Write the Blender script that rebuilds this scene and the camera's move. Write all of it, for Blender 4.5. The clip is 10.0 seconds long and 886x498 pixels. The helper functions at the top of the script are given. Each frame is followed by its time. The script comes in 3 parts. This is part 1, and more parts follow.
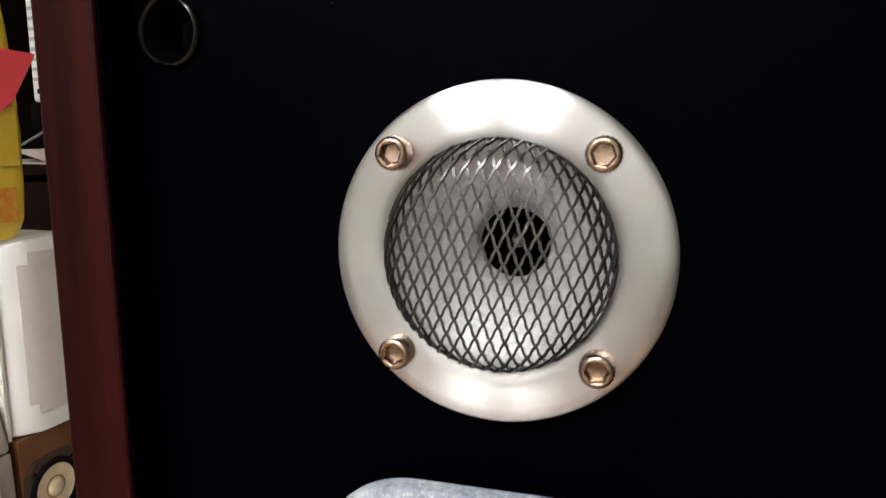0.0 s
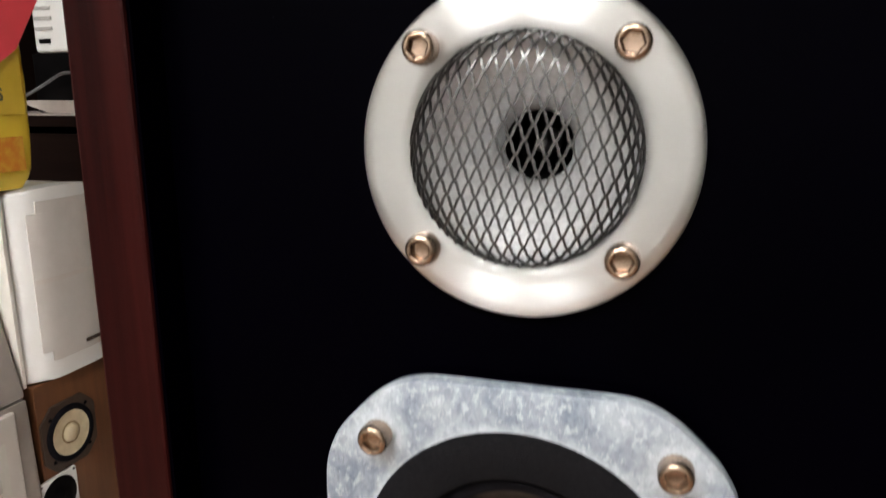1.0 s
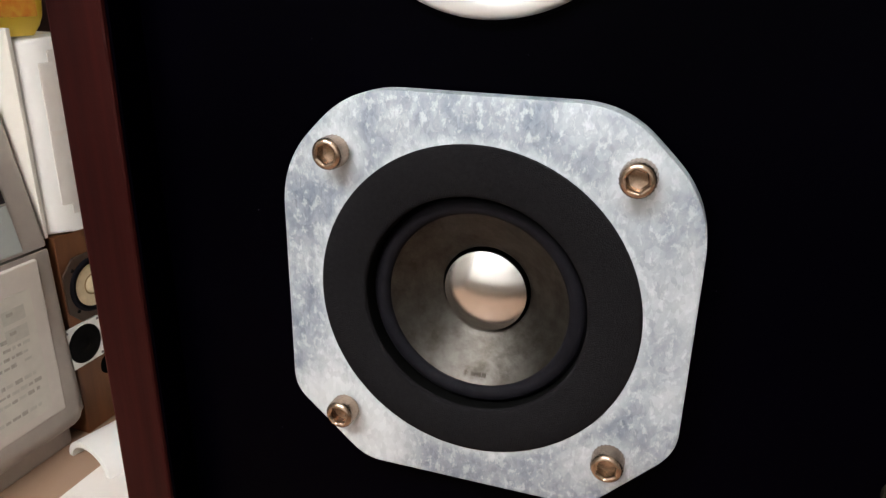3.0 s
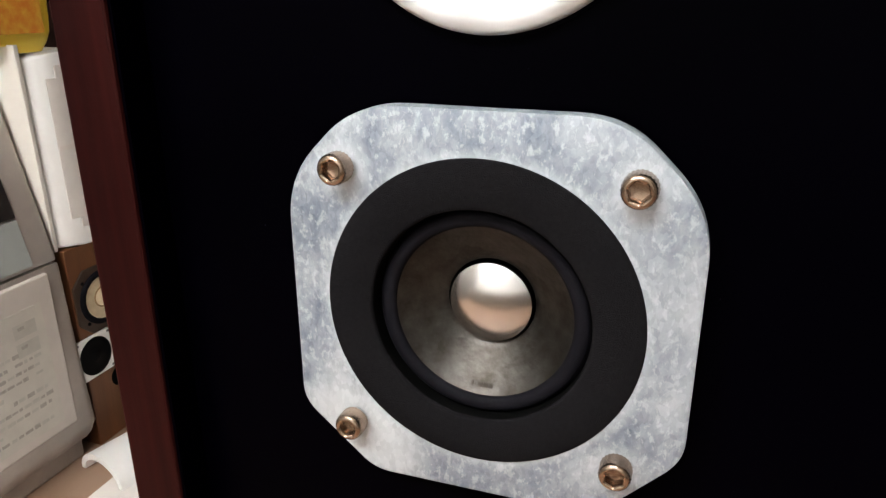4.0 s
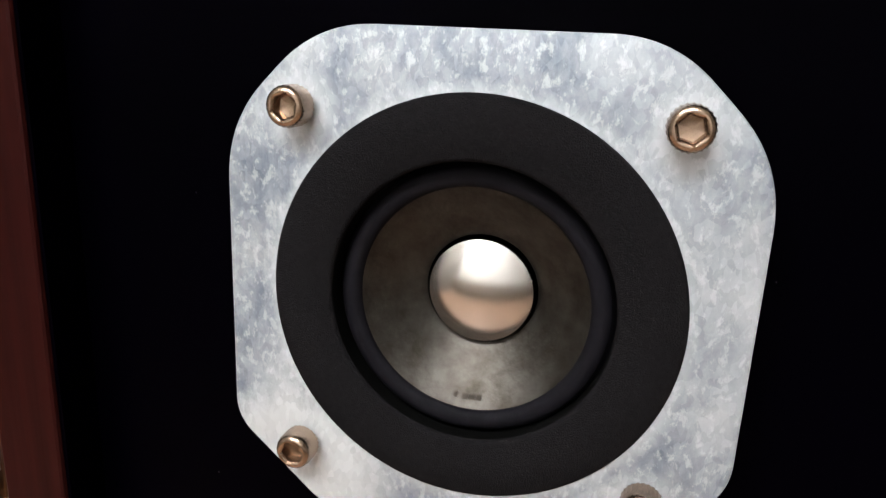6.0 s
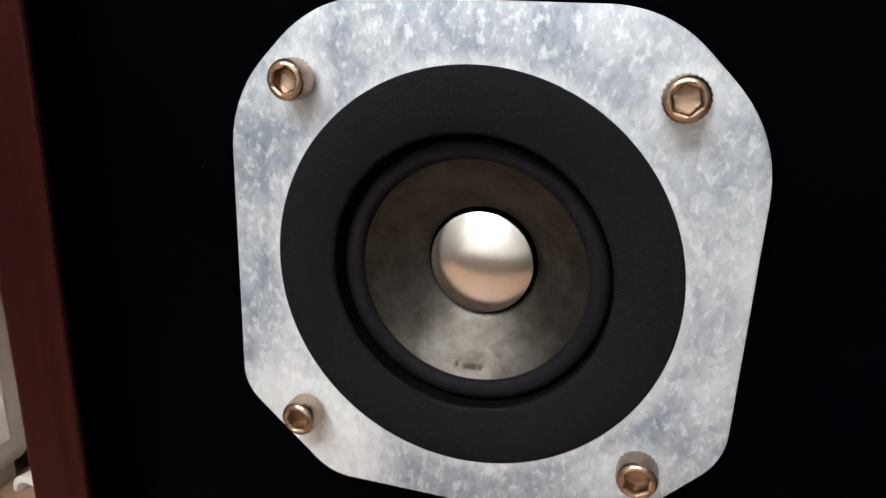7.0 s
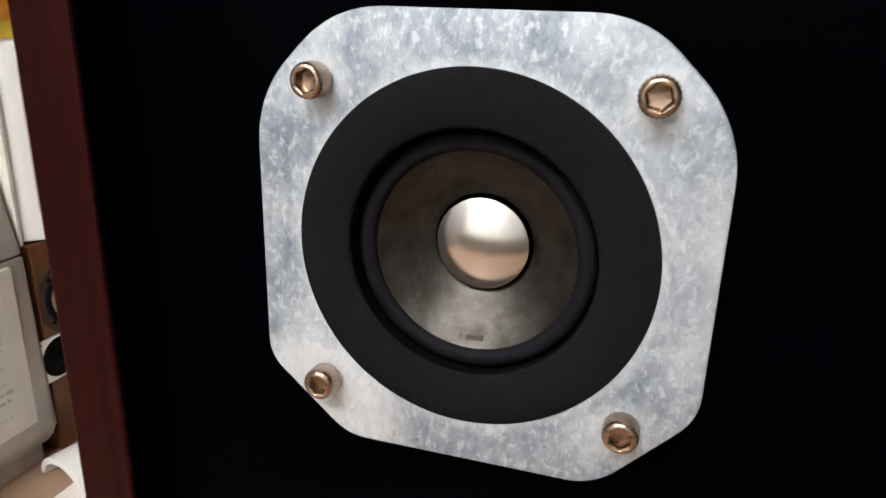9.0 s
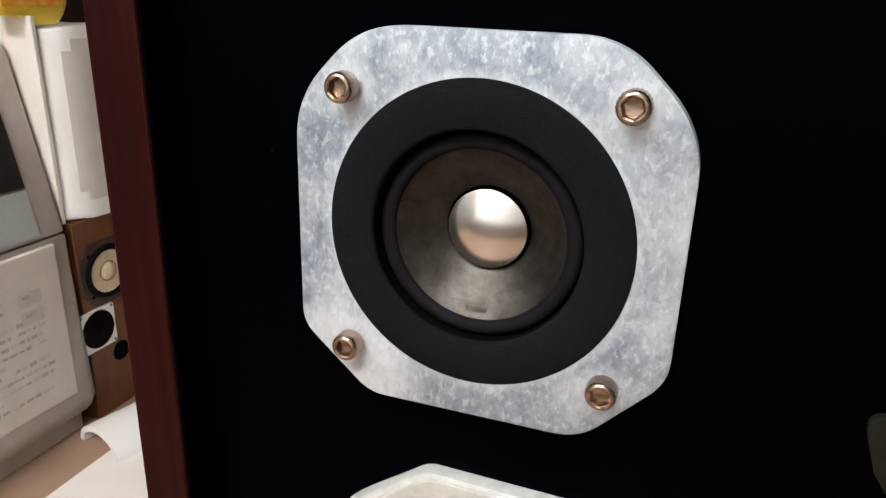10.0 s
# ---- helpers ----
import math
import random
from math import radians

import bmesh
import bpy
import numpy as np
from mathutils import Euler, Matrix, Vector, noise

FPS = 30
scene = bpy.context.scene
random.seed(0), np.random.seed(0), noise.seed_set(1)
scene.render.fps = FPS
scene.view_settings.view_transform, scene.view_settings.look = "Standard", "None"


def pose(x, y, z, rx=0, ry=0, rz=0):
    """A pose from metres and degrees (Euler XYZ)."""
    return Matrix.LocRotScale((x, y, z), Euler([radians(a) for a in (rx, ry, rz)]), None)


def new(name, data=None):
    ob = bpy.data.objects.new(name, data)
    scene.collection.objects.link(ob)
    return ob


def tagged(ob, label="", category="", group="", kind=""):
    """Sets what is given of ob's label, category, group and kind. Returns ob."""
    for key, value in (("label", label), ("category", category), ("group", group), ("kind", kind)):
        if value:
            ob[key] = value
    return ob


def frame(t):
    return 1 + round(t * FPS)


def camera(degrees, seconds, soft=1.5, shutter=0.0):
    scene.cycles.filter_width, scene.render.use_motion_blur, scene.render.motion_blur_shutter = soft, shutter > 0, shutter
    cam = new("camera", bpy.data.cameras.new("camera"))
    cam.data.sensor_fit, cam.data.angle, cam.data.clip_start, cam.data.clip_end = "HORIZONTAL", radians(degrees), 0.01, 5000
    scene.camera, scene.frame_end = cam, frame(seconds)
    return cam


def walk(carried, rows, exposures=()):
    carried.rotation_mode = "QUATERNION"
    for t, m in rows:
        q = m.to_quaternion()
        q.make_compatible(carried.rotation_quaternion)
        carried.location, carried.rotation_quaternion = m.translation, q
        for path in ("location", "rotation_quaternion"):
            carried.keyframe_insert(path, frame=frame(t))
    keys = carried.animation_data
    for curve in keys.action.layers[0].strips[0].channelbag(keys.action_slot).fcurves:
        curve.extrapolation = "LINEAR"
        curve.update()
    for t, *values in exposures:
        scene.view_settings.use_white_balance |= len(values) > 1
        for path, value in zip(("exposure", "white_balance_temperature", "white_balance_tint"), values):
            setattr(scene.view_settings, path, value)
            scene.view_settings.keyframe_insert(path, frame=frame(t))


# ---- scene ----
# ---- camera ----
cam = camera(64.44, 10.0, soft=1.4, shutter=0.6)
ROWS = [
    (0, 0.0408, -0.1934, 0.8935, 16.54, -9.13, -0.20),
    (0.5, 0.0366, -0.1969, 0.8876, 16.58, -10.36, 0.09),
    (1, 0.0359, -0.2001, 0.8758, 16.83, -12.36, -0.29),
    (1.5, 0.0371, -0.2053, 0.8527, 16.39, -15.60, 0.93),
    (2, 0.0503, -0.2007, 0.8252, 17.89, -19.41, 2.57),
    (2.2, 0.0546, -0.1990, 0.8204, 17.97, -19.89, 2.37),
    (3.3, 0.0566, -0.1972, 0.8202, 19.10, -20.67, 1.06),
    (3.5, 0.0580, -0.1988, 0.8209, 18.99, -20.49, 0.85),
    (4, 0.0568, -0.1981, 0.8230, 19.57, -20.19, 0.04),
    (4.5, 0.0570, -0.1938, 0.8220, 19.25, -20.25, 0.25),
    (5, 0.0470, -0.1932, 0.8138, 18.80, -16.23, 0.77),
    (5.5, 0.0366, -0.1733, 0.7879, 16.67, -15.48, 2.69),
    (5.7, 0.0351, -0.1685, 0.7872, 14.58, -15.21, 3.20),
    (6.8, 0.0412, -0.1637, 0.7899, 16.83, -18.49, 1.74),
    (7, 0.0414, -0.1664, 0.7875, 16.53, -17.88, 2.40),
    (7.5, 0.0401, -0.1700, 0.7885, 16.96, -17.79, 2.29),
    (8, 0.0396, -0.1694, 0.7891, 16.99, -18.10, 1.89),
    (8.5, 0.0396, -0.1705, 0.7856, 16.72, -18.85, 2.67),
    (9, 0.0499, -0.1842, 0.7918, 17.80, -18.76, 1.89),
    (9.5, 0.0589, -0.2036, 0.7985, 19.46, -19.09, 1.41),
    (10, 0.0642, -0.2113, 0.8019, 19.99, -20.07, 2.18),
]
walk(cam, [(t, pose(x, y, z, 90 + pitch, 0, yaw) @ pose(0, 0, 0, 0, 0, roll)) for t, x, y, z, yaw, pitch, roll in ROWS])

# ---- light ----
LAMP_STRENGTH = 55.0
LAMPS = ((-0.89, -1.42), (0.0, -1.42))  # centres of the two ceiling lamps
LAMP_W, LAMP_D, LAMP_Z = 0.62, 0.46, 2.34
world = bpy.data.worlds.new("World")
scene.world = world
world.use_nodes = True
world.node_tree.nodes["Background"].inputs[0].default_value = (0.9, 0.93, 1.0, 1)
world.node_tree.nodes["Background"].inputs[1].default_value = 0.02
scene.view_settings.exposure = 0.0


# ---- materials ----
def material(name, base, rough=0.5, metal=0.0, second=None, scale=30.0, stretch=(1, 1, 1), bump=0.0, bump_scale=200.0,
             rough_vary=0.0, coat=0.0, detail=6.0, mix=(0.35, 0.65), specular=0.5):
    """A principled material with two-scale colour variation, roughness variation and fine relief."""
    m = bpy.data.materials.new(name)
    m.use_nodes = True
    nt = m.node_tree
    n, link = nt.nodes, nt.links.new
    b = n["Principled BSDF"]
    b.inputs["Base Color"].default_value = (*base, 1)
    b.inputs["Roughness"].default_value = rough
    b.inputs["Metallic"].default_value = metal
    b.inputs["Coat Weight"].default_value = coat
    b.inputs["Specular IOR Level"].default_value = specular
    tc = n.new("ShaderNodeTexCoord")
    mp = n.new("ShaderNodeMapping")
    mp.inputs["Scale"].default_value = stretch
    link(tc.outputs["Object"], mp.inputs["Vector"])
    if second:
        tex = n.new("ShaderNodeTexNoise")
        tex.inputs["Scale"].default_value = scale
        tex.inputs["Detail"].default_value = detail
        tex.inputs["Roughness"].default_value = 0.6
        link(mp.outputs[0], tex.inputs["Vector"])
        ramp = n.new("ShaderNodeValToRGB")
        ramp.color_ramp.elements[0].position, ramp.color_ramp.elements[1].position = mix
        ramp.color_ramp.elements[0].color = (*base, 1)
        ramp.color_ramp.elements[1].color = (*second, 1)
        link(tex.outputs["Fac"], ramp.inputs[0])
        link(ramp.outputs[0], b.inputs["Base Color"])
    if rough_vary:
        tex2 = n.new("ShaderNodeTexNoise")
        tex2.inputs["Scale"].default_value = scale * 2.3
        tex2.inputs["Detail"].default_value = 4
        link(mp.outputs[0], tex2.inputs["Vector"])
        mr = n.new("ShaderNodeMapRange")
        mr.inputs["To Min"].default_value = max(0.02, rough - rough_vary)
        mr.inputs["To Max"].default_value = min(1.0, rough + rough_vary)
        link(tex2.outputs["Fac"], mr.inputs["Value"])
        link(mr.outputs[0], b.inputs["Roughness"])
    if bump:
        tex3 = n.new("ShaderNodeTexNoise")
        tex3.inputs["Scale"].default_value = bump_scale
        tex3.inputs["Detail"].default_value = 5
        link(mp.outputs[0], tex3.inputs["Vector"])
        bp = n.new("ShaderNodeBump")
        bp.inputs["Strength"].default_value = bump
        bp.inputs["Distance"].default_value = 0.0006
        link(tex3.outputs["Fac"], bp.inputs["Height"])
        link(bp.outputs[0], b.inputs["Normal"])
    return m


def turned_aluminium():
    """Lathe-turned aluminium: circular grooves spread the light across them."""
    m = material("turned_aluminium", (0.69, 0.695, 0.69), 0.32, 1.0, second=(0.63, 0.635, 0.63), scale=18, rough_vary=0.03)
    nt = m.node_tree
    b = nt.nodes["Principled BSDF"]
    b.inputs["Anisotropic"].default_value = 1.0
    b.inputs["Anisotropic Rotation"].default_value = 0.25
    tg = nt.nodes.new("ShaderNodeTangent")
    tg.direction_type, tg.axis = "RADIAL", "Y"
    nt.links.new(tg.outputs[0], b.inputs["Tangent"])
    return m


def galvanised_steel():
    """Zinc-dipped sheet: blue-grey spangle with vertical runs and whitish patches."""
    m = bpy.data.materials.new("galvanised_steel")
    m.use_nodes = True
    nt = m.node_tree
    n, link = nt.nodes, nt.links.new
    b = n["Principled BSDF"]
    tc = n.new("ShaderNodeTexCoord")
    mp = n.new("ShaderNodeMapping")
    mp.inputs["Scale"].default_value = (1.0, 1.0, 0.62)
    link(tc.outputs["Object"], mp.inputs["Vector"])
    warp = n.new("ShaderNodeTexNoise")
    warp.inputs["Scale"].default_value = 160
    link(mp.outputs[0], warp.inputs["Vector"])
    add = n.new("ShaderNodeVectorMath")
    add.operation = "MULTIPLY_ADD"
    add.inputs[1].default_value = (0.0022, 0.0022, 0.0022)
    link(warp.outputs["Color"], add.inputs[0])
    link(mp.outputs[0], add.inputs[2])
    vor = n.new("ShaderNodeTexVoronoi")
    vor.inputs["Scale"].default_value = 700
    link(add.outputs[0], vor.inputs["Vector"])
    big = n.new("ShaderNodeTexNoise")
    big.inputs["Scale"].default_value = 78
    big.inputs["Detail"].default_value = 9
    big.inputs["Roughness"].default_value = 0.74
    link(add.outputs[0], big.inputs["Vector"])
    ramp = n.new("ShaderNodeValToRGB")
    e = ramp.color_ramp.elements
    e[0].position, e[0].color = 0.36, (0.158, 0.190, 0.236, 1)
    e[1].position, e[1].color = 0.66, (0.360, 0.392, 0.422, 1)
    mid_tone = e.new(0.49)
    mid_tone.color = (0.240, 0.275, 0.322, 1)
    link(big.outputs["Fac"], ramp.inputs[0])
    flake = n.new("ShaderNodeTexNoise")
    flake.inputs["Scale"].default_value = 430
    flake.inputs["Detail"].default_value = 6
    flake.inputs["Roughness"].default_value = 0.7
    link(add.outputs[0], flake.inputs["Vector"])
    fr = n.new("ShaderNodeValToRGB")
    fr.color_ramp.elements[0].position, fr.color_ramp.elements[1].position = 0.53, 0.60
    link(flake.outputs["Fac"], fr.inputs[0])
    white = n.new("ShaderNodeMix")
    white.data_type = "RGBA"
    white.inputs[7].default_value = (0.585, 0.615, 0.635, 1)
    dim = n.new("ShaderNodeMath")
    dim.operation = "MULTIPLY"
    dim.inputs[1].default_value = 0.46
    link(fr.outputs[0], dim.inputs[0])
    link(dim.outputs[0], white.inputs["Factor"])
    link(ramp.outputs[0], white.inputs[6])
    mixn = n.new("ShaderNodeMix")
    mixn.data_type, mixn.blend_type = "RGBA", "SOFT_LIGHT"
    mixn.inputs["Factor"].default_value = 0.20
    bw = n.new("ShaderNodeSeparateColor")
    link(vor.outputs["Color"], bw.inputs[0])
    stain = n.new("ShaderNodeTexNoise")
    stain.inputs["Scale"].default_value = 19
    stain.inputs["Detail"].default_value = 5
    link(tc.outputs["Object"], stain.inputs["Vector"])
    sr = n.new("ShaderNodeMapRange")
    sr.inputs["From Min"].default_value, sr.inputs["From Max"].default_value = 0.50, 0.64
    sr.inputs["To Max"].default_value = 0.62
    link(stain.outputs["Fac"], sr.inputs["Value"])
    # white rust at one lower corner
    far = n.new("ShaderNodeVectorMath")
    far.operation = "DISTANCE"
    far.inputs[1].default_value = (-0.033, -0.002, -0.043)
    wob = n.new("ShaderNodeVectorMath")
    wob.operation = "MULTIPLY_ADD"
    wob.inputs[1].default_value = (0.022, 0.022, 0.022)
    link(big.outputs["Color"], wob.inputs[0])
    link(tc.outputs["Object"], wob.inputs[2])
    link(wob.outputs[0], far.inputs[0])
    rust = n.new("ShaderNodeMapRange")
    rust.inputs["From Min"].default_value, rust.inputs["From Max"].default_value = 0.019, 0.029
    rust.inputs["To Min"].default_value, rust.inputs["To Max"].default_value = 0.95, 0.0
    link(far.outputs["Value"], rust.inputs["Value"])
    # paler zinc round each screw and along the felt ring
    flat = n.new("ShaderNodeVectorMath")
    flat.operation = "MULTIPLY"
    flat.inputs[1].default_value = (1.0, 0.0, 1.0)
    shift = n.new("ShaderNodeVectorMath")
    shift.operation = "MULTIPLY_ADD"
    shift.inputs[1].default_value = (0.010, 0.0, 0.010)
    link(big.outputs["Color"], shift.inputs[0])
    link(tc.outputs["Object"], shift.inputs[2])
    back = n.new("ShaderNodeVectorMath")
    back.operation = "SUBTRACT"
    back.inputs[1].default_value = (0.005, 0.0, 0.005)
    link(shift.outputs[0], back.inputs[0])
    link(back.outputs[0], flat.inputs[0])
    fold = n.new("ShaderNodeVectorMath")
    fold.operation = "ABSOLUTE"
    link(flat.outputs[0], fold.inputs[0])
    spot = n.new("ShaderNodeVectorMath")
    spot.operation = "DISTANCE"
    spot.inputs[1].default_value = (0.0438, 0.0, 0.0440)
    link(fold.outputs[0], spot.inputs[0])
    reach = n.new("ShaderNodeVectorMath")
    reach.operation = "LENGTH"
    link(flat.outputs[0], reach.inputs[0])
    pale = n.new("ShaderNodeMath")
    pale.operation = "MAXIMUM"
    for k, (source, lo, hi, most) in enumerate(((spot, 0.0060, 0.0115, 0.66), (reach, 0.0502, 0.0535, 0.55))):
        fade = n.new("ShaderNodeMapRange")
        fade.inputs["From Min"].default_value, fade.inputs["From Max"].default_value = lo, hi
        fade.inputs["To Min"].default_value, fade.inputs["To Max"].default_value = most, 0.0
        link(source.outputs["Value"], fade.inputs["Value"])
        link(fade.outputs[0], pale.inputs[k])
    both = n.new("ShaderNodeMath")
    both.operation = "MAXIMUM"
    link(rust.outputs[0], both.inputs[0])
    link(pale.outputs[0], both.inputs[1])
    top = n.new("ShaderNodeMath")
    top.operation = "MAXIMUM"
    link(both.outputs[0], top.inputs[0])
    link(sr.outputs[0], top.inputs[1])
    bloom = n.new("ShaderNodeMix")
    bloom.data_type = "RGBA"
    bloom.inputs[7].default_value = (0.545, 0.585, 0.615, 1)
    link(top.outputs[0], bloom.inputs["Factor"])
    link(white.outputs[2], bloom.inputs[6])
    link(bloom.outputs[2], mixn.inputs[6])
    link(bw.outputs[0], mixn.inputs[7])
    link(mixn.outputs[2], b.inputs["Base Color"])
    mr = n.new("ShaderNodeMapRange")
    mr.inputs["To Min"].default_value, mr.inputs["To Max"].default_value = 0.40, 0.62
    link(bw.outputs[1], mr.inputs["Value"])
    link(mr.outputs[0], b.inputs["Roughness"])
    mm = n.new("ShaderNodeMapRange")
    mm.inputs["To Min"].default_value, mm.inputs["To Max"].default_value = 0.30, 0.15
    link(big.outputs["Fac"], mm.inputs["Value"])
    link(mm.outputs[0], b.inputs["Metallic"])
    bp = n.new("ShaderNodeBump")
    bp.inputs["Strength"].default_value = 0.18
    bp.inputs["Distance"].default_value = 0.0004
    link(big.outputs["Fac"], bp.inputs["Height"])
    link(bp.outputs[0], b.inputs["Normal"])
    return m


M_BLACK = material("black_baffle_paint", (0.00018, 0.00010, 0.00060), 0.40, second=(0.00034, 0.00018, 0.0010), scale=9, bump=0.10, bump_scale=900, rough_vary=0.06, specular=0.011)
M_MAHOGANY = material("mahogany_veneer", (0.0085, 0.0011, 0.0011), 0.45, second=(0.027, 0.0043, 0.0038), scale=90, stretch=(1, 1, 0.035), bump=0.15, bump_scale=300, rough_vary=0.06, specular=0.06)
M_RING = turned_aluminium()
M_ZINC = galvanised_steel()
M_HORN = material("cast_aluminium", (0.50, 0.50, 0.51), 0.45, 0.55, second=(0.66, 0.66, 0.665), scale=420, bump=0.30, bump_scale=1100, rough_vary=0.1)
M_MESH = material("grille_steel", (0.075, 0.074, 0.075), 0.34, 1.0, second=(0.13, 0.127, 0.125), scale=500, rough_vary=0.14, bump=0.15, bump_scale=1500)
M_PLUG = material("dull_plug_metal", (0.34, 0.33, 0.32), 0.45, 0.6, second=(0.22, 0.21, 0.20), scale=300, rough_vary=0.1)
# Near-black colour carries the shade inside throat, rim groove, dome gap and port.
M_THROAT = material("recess_shade_black", (0.0010, 0.0010, 0.0010), 0.8, second=(0.0022, 0.0022, 0.0022), scale=200, specular=0.05)
M_SCREW = material("bronzed_steel", (0.39, 0.285, 0.215), 0.26, 1.0, second=(0.32, 0.23, 0.175), scale=160, rough_vary=0.03, mix=(0.45, 0.72))
M_FELT = material("black_felt", (0.0052, 0.0048, 0.0058), 0.95, second=(0.0092, 0.0085, 0.0096), scale=700, bump=0.6, bump_scale=2500, specular=0.07)
M_RUBBER = material("black_rubber", (0.0050, 0.0046, 0.0064), 0.62, second=(0.0080, 0.0074, 0.0100), scale=260, rough_vary=0.08, specular=0.06)
M_CONE = material("coated_cone", (0.042, 0.037, 0.031), 0.48, 1.0, second=(0.080, 0.075, 0.069), scale=150, bump=0.30, bump_scale=520, rough_vary=0.08, specular=0.2)
M_WEATHERED = material("weathered_zinc", (0.40, 0.41, 0.375), 0.55, 0.25, second=(0.60, 0.595, 0.555), scale=70, rough_vary=0.1, bump=0.15, bump_scale=400)
M_PALEZINC = material("pale_zinc", (0.50, 0.515, 0.50), 0.45, 0.3, second=(0.62, 0.63, 0.61), scale=160, rough_vary=0.1, bump=0.12, bump_scale=500)
M_DOME = material("satin_aluminium", (0.80, 0.785, 0.77), 0.21, 1.0, second=(0.72, 0.70, 0.685), scale=120, rough_vary=0.05)
M_PLASTIC = material("gloss_black_plastic", (0.0008, 0.0008, 0.0012), 0.22, second=(0.002, 0.002, 0.002), scale=80, specular=0.40)
M_PRINT = material("faded_brown_print", (0.030, 0.024, 0.019), 0.7, second=(0.048, 0.040, 0.033), scale=300, specular=0.2)
M_OLIVE = material("dark_olive_metal", (0.0085, 0.0080, 0.0058), 0.5, 0.0, second=(0.012, 0.0115, 0.0082), scale=120, rough_vary=0.1, specular=0.06)
M_BOARD = material("off_white_board", (0.82, 0.785, 0.72), 0.5, second=(0.77, 0.735, 0.67), scale=14, rough_vary=0.08)
M_WHITE = material("white_plastic", (0.88, 0.87, 0.85), 0.38, second=(0.84, 0.83, 0.80), scale=12, rough_vary=0.08, bump=0.05, bump_scale=800)
M_CREAM = material("cream_plastic", (0.72, 0.66, 0.55), 0.5, second=(0.64, 0.58, 0.48), scale=14, rough_vary=0.08)
M_CLOTH = material("beige_grille_cloth", (0.685, 0.64, 0.595), 0.9, second=(0.64, 0.595, 0.55), scale=30, bump=0.4, bump_scale=1600)
M_BROWN = material("brown_veneer", (0.19, 0.072, 0.026), 0.5, second=(0.12, 0.044, 0.017), scale=26, stretch=(1, 1, 0.12), rough_vary=0.08, bump=0.08)
M_DARKFRAME = material("dark_driver_frame", (0.045, 0.022, 0.012), 0.5, second=(0.05, 0.034, 0.026), scale=60)
M_IVORY = material("ivory_cone", (0.72, 0.60, 0.40), 0.6, second=(0.62, 0.50, 0.32), scale=60, bump=0.1)
M_TAN = material("tan_glue", (0.33, 0.22, 0.10), 0.6, second=(0.26, 0.17, 0.075), scale=120)
M_GREY = material("silver_grey_plastic", (0.44, 0.385, 0.345), 0.42, 0.15, second=(0.38, 0.33, 0.295), scale=16, rough_vary=0.08)
M_PALE = material("pale_grey_enamel", (0.68, 0.615, 0.56), 0.4, second=(0.61, 0.55, 0.50), scale=10, rough_vary=0.06)
M_SEAGREY = material("green_grey_glass", (0.40, 0.42, 0.40), 0.25, second=(0.36, 0.38, 0.36), scale=10)
M_GLASS = material("smoked_window", (0.015, 0.011, 0.011), 0.12, second=(0.022, 0.017, 0.016), scale=12)
M_LABEL = material("label_paper", (0.66, 0.62, 0.55), 0.6, second=(0.60, 0.56, 0.50), scale=30)
M_PICTO = material("faded_print", (0.50, 0.475, 0.42), 0.7, second=(0.56, 0.53, 0.47), scale=60)
M_INK = material("grey_ink", (0.36, 0.325, 0.28), 0.7, second=(0.46, 0.42, 0.37), scale=200)
# Darker white: the shade in the louvre slots is put into this colour.
M_SLOT = material("shaded_white_plastic", (0.50, 0.48, 0.46), 0.5, second=(0.45, 0.43, 0.41), scale=20)
M_LETTER = material("dark_grey_print", (0.075, 0.068, 0.04), 0.5, second=(0.10, 0.09, 0.05), scale=80)
M_YELLOW = material("yellow_foil", (0.96, 0.69, 0.055), 0.30, second=(0.92, 0.64, 0.065), scale=14, bump=0.25, bump_scale=60)
M_LEMON = material("mustard_print", (0.80, 0.56, 0.060), 0.35, second=(0.72, 0.48, 0.040), scale=20)
M_ORANGE = material("orange_print", (0.72, 0.22, 0.02), 0.4, second=(0.80, 0.42, 0.05), scale=60)
M_RED = material("red_paper", (0.98, 0.085, 0.11), 0.5, second=(0.92, 0.085, 0.10), scale=20)
M_DARKWOOD = material("dark_brown_wood", (0.0065, 0.0028, 0.0022), 0.6, second=(0.012, 0.0055, 0.004), scale=30, stretch=(0.1, 1, 1), rough_vary=0.08, specular=0.06)
M_SHELF = material("worn_shelf_top", (0.52, 0.45, 0.40), 0.5, second=(0.40, 0.34, 0.30), scale=14)
M_CABLE = material("grey_cable", (0.20, 0.19, 0.195), 0.5, second=(0.16, 0.155, 0.155), scale=50)
M_DEVICE = material("black_device", (0.0018, 0.0015, 0.0018), 0.55, second=(0.004, 0.0034, 0.0036), scale=30, specular=0.06)
M_FLOOR = material("brown_floor_boards", (0.39, 0.255, 0.18), 0.45, second=(0.30, 0.19, 0.13), scale=5, stretch=(1, 0.12, 1), rough_vary=0.08, bump=0.05, bump_scale=80)
M_SHEET = material("white_paper", (0.82, 0.78, 0.74), 0.6, second=(0.78, 0.73, 0.69), scale=6, rough_vary=0.06)
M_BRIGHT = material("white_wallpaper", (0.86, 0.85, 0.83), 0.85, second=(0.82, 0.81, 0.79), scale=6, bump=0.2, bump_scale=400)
M_LOWGREY = material("grey_laminate", (0.40, 0.38, 0.34), 0.5, second=(0.36, 0.34, 0.305), scale=8, rough_vary=0.06)
# Base colour darkened to hold the room's bounced light down.
M_WALL = material("low_bounce_wallpaper", (0.24, 0.225, 0.205), 0.85, second=(0.21, 0.195, 0.18), scale=6, bump=0.2, bump_scale=400)
